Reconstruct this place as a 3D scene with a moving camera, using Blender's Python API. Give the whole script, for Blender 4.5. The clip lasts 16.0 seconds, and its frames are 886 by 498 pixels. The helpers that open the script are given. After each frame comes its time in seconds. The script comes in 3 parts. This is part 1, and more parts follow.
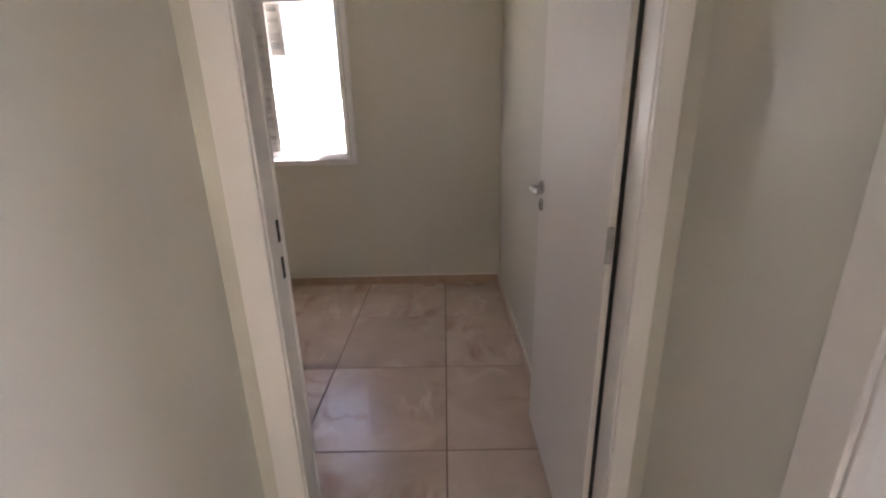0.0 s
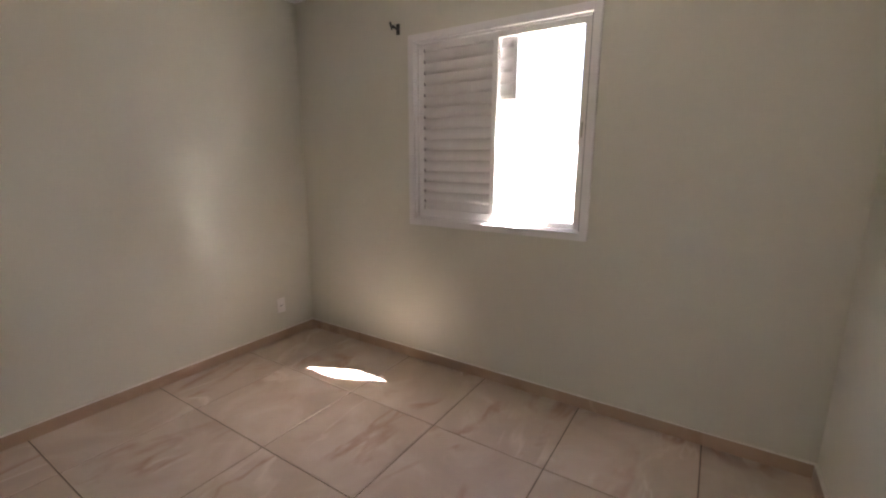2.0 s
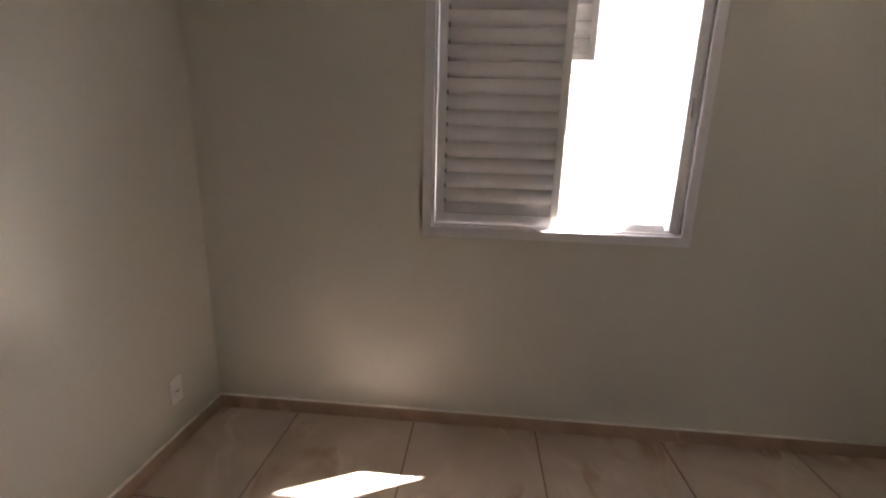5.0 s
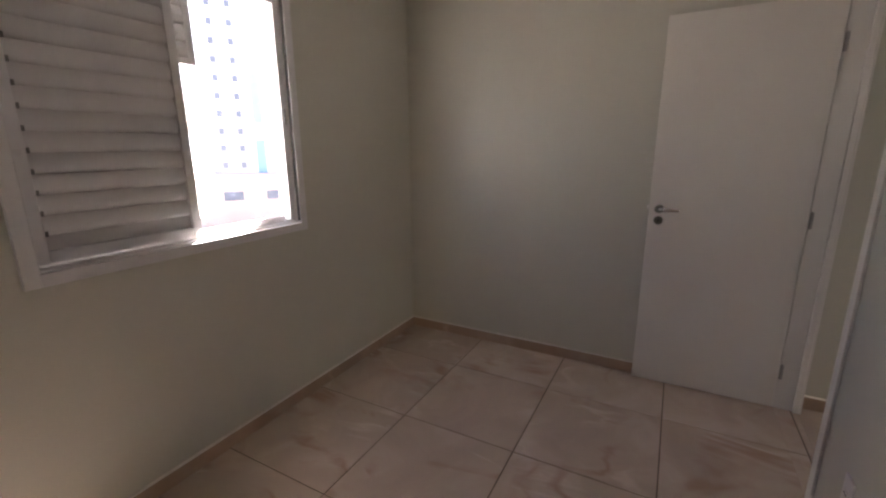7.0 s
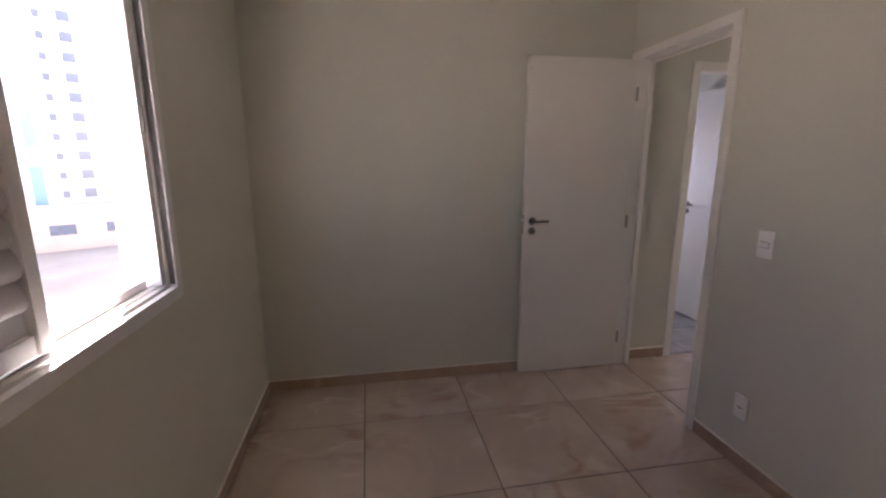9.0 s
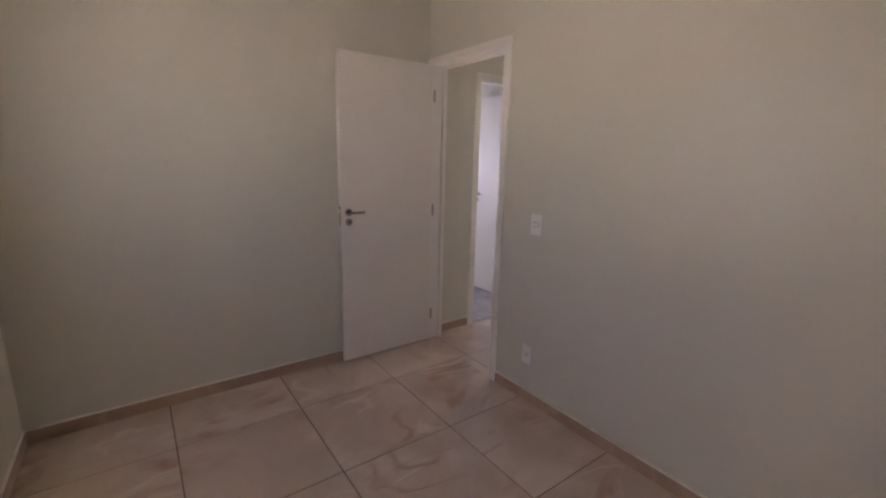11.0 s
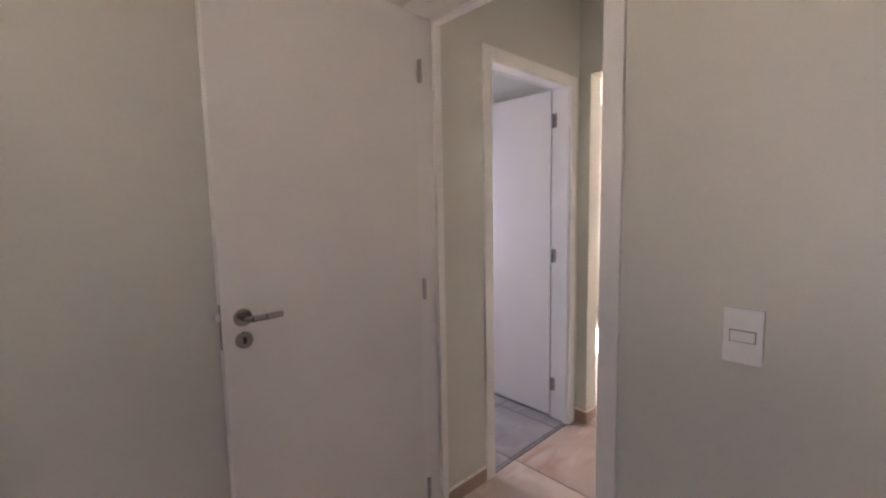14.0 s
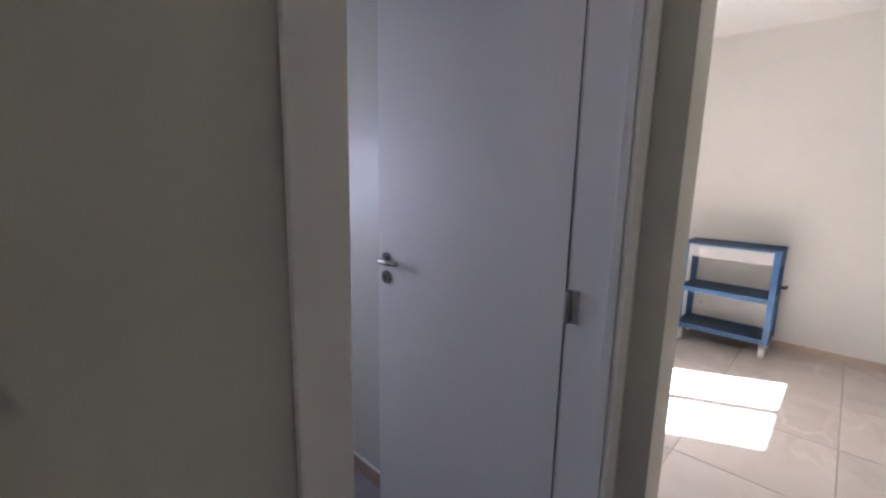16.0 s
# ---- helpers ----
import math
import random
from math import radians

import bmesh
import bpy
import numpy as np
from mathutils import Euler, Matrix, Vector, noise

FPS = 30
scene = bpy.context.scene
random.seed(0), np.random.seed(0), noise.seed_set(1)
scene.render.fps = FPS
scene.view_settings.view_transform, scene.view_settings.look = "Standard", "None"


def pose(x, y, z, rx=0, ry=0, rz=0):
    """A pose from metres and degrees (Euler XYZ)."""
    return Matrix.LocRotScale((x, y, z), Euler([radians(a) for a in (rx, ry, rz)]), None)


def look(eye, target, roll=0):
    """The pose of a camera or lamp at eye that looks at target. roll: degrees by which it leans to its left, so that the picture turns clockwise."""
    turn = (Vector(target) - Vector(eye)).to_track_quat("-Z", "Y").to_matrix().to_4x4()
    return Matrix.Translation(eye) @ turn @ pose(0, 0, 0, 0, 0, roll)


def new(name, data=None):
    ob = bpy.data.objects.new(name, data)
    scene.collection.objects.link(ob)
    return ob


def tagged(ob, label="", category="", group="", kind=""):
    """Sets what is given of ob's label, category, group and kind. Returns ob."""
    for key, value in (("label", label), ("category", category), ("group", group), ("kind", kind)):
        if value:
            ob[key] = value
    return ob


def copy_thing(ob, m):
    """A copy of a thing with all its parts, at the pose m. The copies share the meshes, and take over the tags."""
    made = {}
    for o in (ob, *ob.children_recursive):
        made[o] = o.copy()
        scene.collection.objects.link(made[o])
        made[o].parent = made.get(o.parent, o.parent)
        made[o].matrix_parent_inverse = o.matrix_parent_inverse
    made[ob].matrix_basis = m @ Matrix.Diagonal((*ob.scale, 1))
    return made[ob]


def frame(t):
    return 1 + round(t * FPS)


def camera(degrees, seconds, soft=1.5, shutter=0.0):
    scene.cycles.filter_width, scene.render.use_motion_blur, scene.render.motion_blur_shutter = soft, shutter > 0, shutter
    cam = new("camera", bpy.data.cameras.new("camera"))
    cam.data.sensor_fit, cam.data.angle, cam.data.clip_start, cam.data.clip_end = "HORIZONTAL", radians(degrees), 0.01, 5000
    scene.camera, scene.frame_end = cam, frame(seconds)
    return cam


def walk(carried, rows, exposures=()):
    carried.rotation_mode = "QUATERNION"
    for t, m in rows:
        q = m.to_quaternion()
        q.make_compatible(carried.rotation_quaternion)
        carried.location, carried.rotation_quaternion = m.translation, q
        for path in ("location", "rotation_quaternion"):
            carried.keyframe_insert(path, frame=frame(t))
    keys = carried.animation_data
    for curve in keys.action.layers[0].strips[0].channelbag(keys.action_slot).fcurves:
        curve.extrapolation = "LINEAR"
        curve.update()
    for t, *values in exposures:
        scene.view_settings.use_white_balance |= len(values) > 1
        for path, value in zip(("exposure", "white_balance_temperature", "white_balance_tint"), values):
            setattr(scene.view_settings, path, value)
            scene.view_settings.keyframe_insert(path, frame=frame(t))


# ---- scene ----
cam = camera(92.4, 16.0, soft=2.3)
PATH = [
    (0, (-0.432, -0.91, 1.361), (-0.45, 0.996, 0.753), -1.4),
    (0.5, (-0.344, -0.608, 1.421), (-0.531, 1.299, 0.847), 1.3),
    (1, (-0.365, -0.315, 1.382), (-0.603, 1.606, 0.882), -0.1),
    (1.5, (-0.432, -0.086, 1.422), (-0.801, 1.833, 0.999), 0.4),
    (2, (-0.533, 0.052, 1.428), (-1.586, 1.704, 1.026), 0.3),
    (2.5, (-0.616, 0.155, 1.423), (-2.208, 1.301, 1.033), 1.1),
    (3, (-0.722, 0.172, 1.379), (-2.471, 1.068, 1.005), 1.1),
    (3.2, (-0.78, 0.121, 1.315), (-2.502, 1.074, 0.961), 2.2),
    (5.3, (-2.305, 0.561, 1.453), (-1.997, 2.479, 0.975), -1.2),
    (5.5, (-2.458, 0.603, 1.485), (-1.843, 2.445, 1.006), -3.2),
    (6, (-2.667, 0.54, 1.477), (-1.498, 2.104, 1.044), -0.7),
    (6.5, (-2.816, 0.507, 1.459), (-1.268, 1.702, 1.039), -0.9),
    (7, (-2.802, 0.62, 1.441), (-1.092, 1.548, 0.976), -0.4),
    (7.5, (-2.735, 0.881, 1.454), (-0.921, 1.59, 0.999), -1.3),
    (8, (-2.742, 1.195, 1.45), (-0.826, 1.518, 0.978), -1.2),
    (8.5, (-2.737, 1.507, 1.425), (-0.794, 1.462, 0.953), -0.7),
    (9, (-2.7, 1.743, 1.466), (-0.77, 1.402, 1.068), -0.1),
    (9.5, (-2.696, 1.879, 1.494), (-0.887, 1.157, 1.037), 1.0),
    (9.7, (-2.721, 1.9, 1.483), (-0.988, 1.013, 1.024), 1.2),
    (11.8, (-2.75, 1.82, 1.46), (-1.182, 0.653, 1.037), 1.4),
    (12, (-2.679, 1.864, 1.448), (-1.014, 0.84, 1.02), 1.7),
    (12.5, (-2.422, 1.786, 1.417), (-0.618, 1.024, 1.009), 0.2),
    (13, (-2.101, 1.582, 1.408), (-0.351, 0.752, 0.912), -1.7),
    (13.5, (-1.713, 1.338, 1.397), (-0.136, 0.182, 0.976), -1.7),
    (14, (-1.33, 1.075, 1.394), (0.123, -0.284, 1.193), -1.1),
    (14.5, (-0.98, 0.739, 1.377), (0.418, -0.681, 1.202), -2.2),
    (14.8, (-0.804, 0.531, 1.376), (0.482, -0.99, 1.191), -1.7),
    (15, (-0.697, 0.356, 1.356), (0.511, -1.23, 1.2), -2.9),
    (15.5, (-0.48, -0.039, 1.368), (0.672, -1.662, 1.174), -3.4),
    (16, (-0.329, -0.289, 1.386), (1.031, -1.715, 1.044), 1.2),
]
walk(cam, [(t, look(eye, target, roll)) for t, eye, target, roll in PATH],
     [(0, 4.85, 6600, 20), (1.5, 5.15, 6600, 18), (3.0, 4.7, 6500, 17), (5.5, 4.45, 6600, 20), (8, 4.25, 6600, 22), (9.5, 4.35, 6700, 25),
      (12.5, 4.85, 6800, 25), (14, 4.85, 6700, 24), (14.5, 4.75, 6500, 21), (15, 4.38, 6050, 18), (15.5, 4.1, 5980, 16), (16, 3.6, 5950, 17)])

# ---- light and world ----
SUN_TRAVEL = Vector((-0.72, -0.35, -1.0)).normalized()
elevation = math.asin(-SUN_TRAVEL.z)
world = bpy.data.worlds.new("sky")
scene.world = world
scene.cycles.blur_glossy = 0.0
world.use_nodes = True
wn = world.node_tree
sky = wn.nodes.new("ShaderNodeTexSky")
sky.sky_type = "NISHITA"
sky.sun_disc = False
sky.air_density = 0.8
sky.dust_density = 4.0
sky.ozone_density = 0.5
sky.sun_elevation = elevation
sky.sun_rotation = math.atan2(-SUN_TRAVEL.x, -SUN_TRAVEL.y)
wn.links.new(sky.outputs[0], wn.nodes["Background"].inputs[0])
wn.nodes["Background"].inputs[1].default_value = 0.05

sun = new("sun", bpy.data.lights.new("sun", "SUN"))
sun.data.energy = 5.0
sun.data.angle = radians(0.5)
sun.data.color = (1.0, 0.97, 0.93)
sun.matrix_world = look((8, 8, 12), Vector((8, 8, 12)) + SUN_TRAVEL)


def area_lamp(name, eye, target, sx, sy, watts, color):
    ob = new(name, bpy.data.lights.new(name, "AREA"))
    ob.data.shape = "RECTANGLE"
    ob.data.size, ob.data.size_y = sx, sy
    ob.data.energy = watts
    ob.data.color = color
    ob.matrix_world = look(eye, target)
    return ob


# skylight in the window of the living room and in the bathroom window
area_lamp("living_skylight", (1.36, -2.74, 1.26), (0, -2.74, 1.26), 1.0, 1.4, 0.35, (0.95, 0.97, 1.0))
area_lamp("bathroom_skylight", (1.95, -0.62, 1.35), (0.4, -0.95, 1.0), 0.55, 0.55, 0.65, (0.62, 0.70, 1.0))

# ---- materials ----


def material(name, color, rough=0.5, metal=0.0):
    m = bpy.data.materials.new(name)
    m.use_nodes = True
    b = m.node_tree.nodes["Principled BSDF"]
    b.inputs["Base Color"].default_value = (*color, 1)
    b.inputs["Roughness"].default_value = rough
    b.inputs["Metallic"].default_value = metal
    return m, m.node_tree, b


def noise_node(nt, scale, detail=4.0, coord="Object", rough=0.6, distortion=0.0):
    tc = nt.nodes.new("ShaderNodeTexCoord")
    n = nt.nodes.new("ShaderNodeTexNoise")
    n.inputs["Scale"].default_value = scale
    n.inputs["Detail"].default_value = detail
    n.inputs["Roughness"].default_value = rough
    n.inputs["Distortion"].default_value = distortion
    nt.links.new(tc.outputs[coord], n.inputs["Vector"])
    return n


def ramp(nt, source, stops):
    r = nt.nodes.new("ShaderNodeValToRGB")
    while len(r.color_ramp.elements) < len(stops):
        r.color_ramp.elements.new(0.5)
    for e, (p, c) in zip(r.color_ramp.elements, stops):
        e.position = p
        e.color = (*c, 1)
    nt.links.new(source, r.inputs[0])
    return r


def add_bump(nt, b, source, strength, distance):
    bump = nt.nodes.new("ShaderNodeBump")
    bump.inputs["Strength"].default_value = strength
    bump.inputs["Distance"].default_value = distance
    nt.links.new(source, bump.inputs["Height"])
    nt.links.new(bump.outputs[0], b.inputs["Normal"])


def mottled(name, color, rough, spread=0.06, scale=1.3, grain=180.0, bump=0.1, metal=0.0, rough_spread=0.1):
    """A surface whose colour drifts slowly, with fine grain in its relief and gloss."""
    m, nt, b = material(name, color, rough, metal)
    n = noise_node(nt, scale, 5)
    lo = tuple(max(0, c * (1 - spread)) for c in color)
    hi = tuple(min(1, c * (1 + spread)) for c in color)
    r = ramp(nt, n.outputs[0], [(0.3, lo), (0.7, hi)])
    nt.links.new(r.outputs[0], b.inputs["Base Color"])
    g = noise_node(nt, grain, 3)
    add_bump(nt, b, g.outputs[0], bump, 0.002)
    mr = nt.nodes.new("ShaderNodeMapRange")
    mr.inputs["To Min"].default_value = max(0.03, rough - rough_spread)
    mr.inputs["To Max"].default_value = min(1, rough + rough_spread)
    nt.links.new(n.outputs[0], mr.inputs["Value"])
    nt.links.new(mr.outputs[0], b.inputs["Roughness"])
    return m


def marble_tile(name, base, light, vein, rough):
    """Polished porcelain tile printed like beige marble with pale and rusty veins."""
    m, nt, b = material(name, base, rough)
    tc = nt.nodes.new("ShaderNodeTexCoord")
    info = nt.nodes.new("ShaderNodeObjectInfo")
    mul = nt.nodes.new("ShaderNodeMath")
    mul.operation = "MULTIPLY"
    mul.inputs[1].default_value = 40.0
    nt.links.new(info.outputs["Random"], mul.inputs[0])
    add = nt.nodes.new("ShaderNodeVectorMath")
    add.operation = "ADD"
    nt.links.new(tc.outputs["Object"], add.inputs[0])
    nt.links.new(mul.outputs[0], add.inputs[1])
    clouds = nt.nodes.new("ShaderNodeTexNoise")
    clouds.inputs["Scale"].default_value = 2.4
    clouds.inputs["Detail"].default_value = 4
    clouds.inputs["Distortion"].default_value = 1.2
    nt.links.new(add.outputs[0], clouds.inputs["Vector"])
    body = ramp(nt, clouds.outputs[0], [(0.28, tuple(c * 0.9 for c in base)), (0.5, base), (0.72, light)])

    def veins(scale, offset, width):
        w = nt.nodes.new("ShaderNodeVectorMath")
        w.operation = "ADD"
        w.inputs[1].default_value = offset
        nt.links.new(add.outputs[0], w.inputs[0])
        squeeze = nt.nodes.new("ShaderNodeMapping")
        squeeze.inputs["Rotation"].default_value = (0, 0, 0.7)
        squeeze.inputs["Scale"].default_value = (1.0, 0.45, 1.0)
        nt.links.new(w.outputs[0], squeeze.inputs["Vector"])
        n = nt.nodes.new("ShaderNodeTexNoise")
        n.inputs["Scale"].default_value = scale
        n.inputs["Detail"].default_value = 4
        n.inputs["Distortion"].default_value = 0.8
        nt.links.new(squeeze.outputs[0], n.inputs["Vector"])
        d = nt.nodes.new("ShaderNodeMath")
        d.operation = "SUBTRACT"
        d.inputs[1].default_value = 0.5
        nt.links.new(n.outputs[0], d.inputs[0])
        a = nt.nodes.new("ShaderNodeMath")
        a.operation = "ABSOLUTE"
        nt.links.new(d.outputs[0], a.inputs[0])
        return ramp(nt, a.outputs[0], [(0.0, (1, 1, 1)), (width, (0, 0, 0))])

    last = body.outputs[0]
    for v, col, amount in ((veins(1.5, (3, 7, 1), 0.018), tuple(min(1, c * 1.15) for c in light), 0.7), (veins(1.7, (11, 2, 5), 0.035), vein, 0.75)):
        f = nt.nodes.new("ShaderNodeMath")
        f.operation = "MULTIPLY"
        patches = nt.nodes.new("ShaderNodeTexNoise")
        patches.inputs["Scale"].default_value = 3.0
        patches.inputs["Detail"].default_value = 3
        nt.links.new(add.outputs[0], patches.inputs["Vector"])
        seen = ramp(nt, patches.outputs[0], [(0.46, (0, 0, 0)), (0.62, (amount, amount, amount))])
        nt.links.new(seen.outputs[0], f.inputs[1])
        nt.links.new(v.outputs[0], f.inputs[0])
        mix = nt.nodes.new("ShaderNodeMix")
        mix.data_type = "RGBA"
        nt.links.new(f.outputs[0], mix.inputs[0])
        nt.links.new(last, mix.inputs[6])
        mix.inputs[7].default_value = (*col, 1)
        last = mix.outputs[2]
    nt.links.new(last, b.inputs["Base Color"])
    fine = noise_node(nt, 2.5, 2)
    mr = nt.nodes.new("ShaderNodeMapRange")
    mr.inputs["To Min"].default_value = rough - 0.02
    mr.inputs["To Max"].default_value = rough + 0.03
    nt.links.new(fine.outputs[0], mr.inputs["Value"])
    nt.links.new(mr.outputs[0], b.inputs["Roughness"])
    return m


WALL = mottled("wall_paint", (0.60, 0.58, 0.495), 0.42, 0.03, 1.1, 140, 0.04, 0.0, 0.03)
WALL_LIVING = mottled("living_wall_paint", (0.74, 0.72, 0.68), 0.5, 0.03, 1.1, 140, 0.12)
CEILING = mottled("ceiling_paint", (0.80, 0.79, 0.76), 0.8, 0.03, 1.0, 120, 0.1)
TRIM = mottled("white_trim", (0.76, 0.73, 0.68), 0.35, 0.03, 2.5, 90, 0.05)
DOOR = mottled("door_lacquer", (0.74, 0.70, 0.64), 0.52, 0.025, 1.7, 220, 0.04)
ALU = mottled("white_aluminium", (0.74, 0.72, 0.71), 0.3, 0.03, 5, 200, 0.03)
SLAT = mottled("shutter_slat", (0.65, 0.625, 0.615), 0.38, 0.05, 8, 200, 0.04)
TILE = marble_tile("beige_marble_tile", (0.535, 0.425, 0.345), (0.61, 0.505, 0.43), (0.40, 0.25, 0.18), 0.25)
# Paler copy of the bedroom tile; the room's washed-out sunlight is in the colour.
TILE_LIVING = marble_tile("sunlit_living_tile", (0.57, 0.52, 0.465), (0.60, 0.55, 0.50), (0.52, 0.45, 0.39), 0.25)
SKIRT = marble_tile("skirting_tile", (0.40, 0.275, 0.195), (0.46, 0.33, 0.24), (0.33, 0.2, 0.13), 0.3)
# Skirting paled the same way for the sunlit living room.
SKIRT_LIVING = marble_tile("sunlit_skirting_tile", (0.52, 0.42, 0.34), (0.57, 0.47, 0.39), (0.44, 0.33, 0.26), 0.3)
BATHTILE = marble_tile("grey_bath_tile", (0.30, 0.28, 0.27), (0.38, 0.36, 0.35), (0.24, 0.2, 0.18), 0.3)
# Grout lightened to go with the washed-out sunlit floor.
GROUT_LIVING = mottled("sunlit_grout", (0.34, 0.30, 0.26), 0.9, 0.2, 9, 300, 0.4)
GROUT = mottled("grout", (0.16, 0.115, 0.085), 0.9, 0.25, 9, 300, 0.4)
CAULK = mottled("white_caulk", (0.78, 0.74, 0.67), 0.6, 0.12, 14, 200, 0.3)
CHROME = mottled("satin_nickel", (0.42, 0.40, 0.38), 0.22, 0.12, 30, 300, 0.03, 1.0, 0.06)
HINGE = mottled("hinge_steel", (0.42, 0.40, 0.38), 0.36, 0.2, 40, 300, 0.1, 1.0)
# Near black for the shade in slots, holes and hinge gaps, and for rubber.
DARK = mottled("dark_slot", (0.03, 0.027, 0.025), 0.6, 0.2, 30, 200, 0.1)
BLACK = mottled("black_iron", (0.018, 0.017, 0.016), 0.4, 0.2, 40, 250, 0.1)
NOTCH = mottled("shaded_notch", (0.20, 0.19, 0.185), 0.6, 0.1, 30, 200, 0.1)
PLATE = mottled("white_plastic", (0.78, 0.75, 0.72), 0.3, 0.02, 6, 200, 0.02)
BLUE = mottled("blue_painted_steel", (0.028, 0.11, 0.26), 0.4, 0.25, 14, 90, 0.15)
DARKBLUE = mottled("worn_dark_blue_tray", (0.025, 0.055, 0.10), 0.5, 0.35, 10, 90, 0.2)
DRAWER = mottled("white_drawer_front", (0.48, 0.47, 0.47), 0.35, 0.04, 8, 120, 0.05)
RUBBER = mottled("pale_caster", (0.70, 0.68, 0.65), 0.45, 0.1, 30, 200, 0.1)
OPAL = mottled("opal_glass", (0.60, 0.62, 0.58), 0.15, 0.02, 6, 100, 0.02)
OUTWALL = mottled("exterior_render", (0.62, 0.52, 0.42), 0.85, 0.08, 0.8, 60, 0.4)
TOWER_WHITE = mottled("tower_render", (0.53, 0.525, 0.52), 0.85, 0.06, 0.15, 8, 0.3)
TOWER_BLUE = mottled("tower_blue_panel", (0.18, 0.31, 0.54), 0.7, 0.1, 0.2, 8, 0.2)
TOWER_PEACH = mottled("tower_peach", (0.64, 0.49, 0.39), 0.85, 0.08, 0.2, 8, 0.2)
TOWER_GLASS = mottled("tower_window_glass", (0.11, 0.13, 0.17), 0.25, 0.3, 0.5, 5, 0.02)
GROUND = mottled("ground", (0.30, 0.28, 0.25), 0.9, 0.25, 0.05, 3, 0.3)
glass, _, gb = material("window_glass", (0.96, 0.98, 0.97), 0.0)
gb.inputs["Transmission Weight"].default_value = 1.0
gb.inputs["IOR"].default_value = 1.45

# ---- mesh helpers ----


def add_box(bm, x0, x1, y0, y1, z0, z1, m=None):
    vs = [bm.verts.new(Vector((x, y, z)) if m is None else m @ Vector((x, y, z))) for x in (x0, x1) for y in (y0, y1) for z in (z0, z1)]
    for f in ((0, 1, 3, 2), (4, 6, 7, 5), (0, 4, 5, 1), (2, 3, 7, 6), (0, 2, 6, 4), (1, 5, 7, 3)):
        bm.faces.new([vs[i] for i in f])
    return vs


def boxes(*specs):
    bm = bmesh.new()
    for s in specs:
        add_box(bm, *s)
    return bm


def soft_box(x0, x1, y0, y1, z0, z1, bevel=0.002, segments=2):
    bm = boxes((x0, x1, y0, y1, z0, z1))
    bmesh.ops.recalc_face_normals(bm, faces=bm.faces)
    bmesh.ops.bevel(bm, geom=bm.edges[:], offset=bevel, segments=segments, affect="EDGES", profile=0.6)
    return bm


def add_rod(bm, a, b, r0, r1=None, sides=16, cap_bevel=0.0):
    a, b = Vector(a), Vector(b)
    r1 = r0 if r1 is None else r1
    q = (b - a).to_track_quat("Z", "Y").to_matrix()
    rings = [(0.0, r0), (1.0, r1)]
    if cap_bevel:
        k = cap_bevel / (b - a).length
        rings = [(0, r0 - cap_bevel), (k, r0), (1 - k, r1), (1, r1 - cap_bevel)]
    loops = []
    for f, r in rings:
        c = a.lerp(b, f)
        loops.append([bm.verts.new(c + q @ Vector((r * math.cos(2 * math.pi * i / sides), r * math.sin(2 * math.pi * i / sides), 0))) for i in range(sides)])
    for u, v in zip(loops, loops[1:]):
        for i in range(sides):
            bm.faces.new((u[i], u[(i + 1) % sides], v[(i + 1) % sides], v[i]))
    bm.faces.new(loops[0][::-1])
    bm.faces.new(loops[-1])


def rods(*specs):
    bm = bmesh.new()
    for s in specs:
        add_rod(bm, *s)
    return bm


def mesh_of(name, bm, mat, smooth=False):
    me = bpy.data.meshes.new(name)
    bmesh.ops.recalc_face_normals(bm, faces=bm.faces)
    bm.to_mesh(me)
    bm.free()
    me.materials.append(mat)
    if smooth:
        me.shade_smooth()
        me.set_sharp_from_angle(angle=radians(35))
    return me


def structure(name, bm, mat, label="", category=""):
    return tagged(new(name, mesh_of(name, bm, mat)), label, category, kind="structure")


def thing(name, label, category, at=(0, 0, 0), group="", rz=0):
    ob = tagged(new(name), label, category, group)
    ob.matrix_world = pose(*at, 0, 0, rz)
    return ob


def part(name, bm, mat, parent, label="", smooth=False):
    ob = new(name, mesh_of(name, bm, mat, smooth))
    ob.parent = parent
    return tagged(ob, label)


# ---- plan ----
L = 2.425        # north wall of the bedroom
W = -3.40        # west wall
H = 2.60         # ceilings
HALL_S = -1.34   # south end of the hall
HX, BX = 0.025, 0.15   # hall and bathroom faces of the wall between them
HW = -0.887      # west wall of the hall
FAR = -4.72      # far wall of the living room
LE, LW = 1.25, -2.60
D1A, D1B, D1H = -0.814, -0.03, 2.128   # bedroom doorway
D2A, D2B, D2H = -1.266, -0.49, 2.105    # bathroom doorway
OX0, OX1, OZ0, OZ1 = -2.275, -1.135, 1.035, 2.185  # window hole

structure("wall_north", boxes(
    (W - 0.15, OX0, L, 2.56, -0.1, H), (OX1, 0.215, L, 2.56, -0.1, H),
    (OX0, OX1, L, 2.56, -0.1, OZ0), (OX0, OX1, L, 2.56, OZ1, H)), WALL, "warm grey painted bedroom wall with the window", "wall")
structure("wall_west", boxes((W - 0.15, W, -0.11, L, -0.1, H)), WALL, "warm grey painted bedroom wall", "wall")
structure("wall_east", boxes((0, 0.215, 0, L, -0.1, H)), WALL, "warm grey painted wall behind the open door", "wall")
structure("wall_south", boxes(
    (W, D1A, -0.11, 0, -0.1, H), (D1B, 0.215, -0.11, 0, -0.1, H), (D1A, D1B, -0.11, 0, D1H, H)), WALL, "warm grey painted wall with the bedroom doorway", "wall")
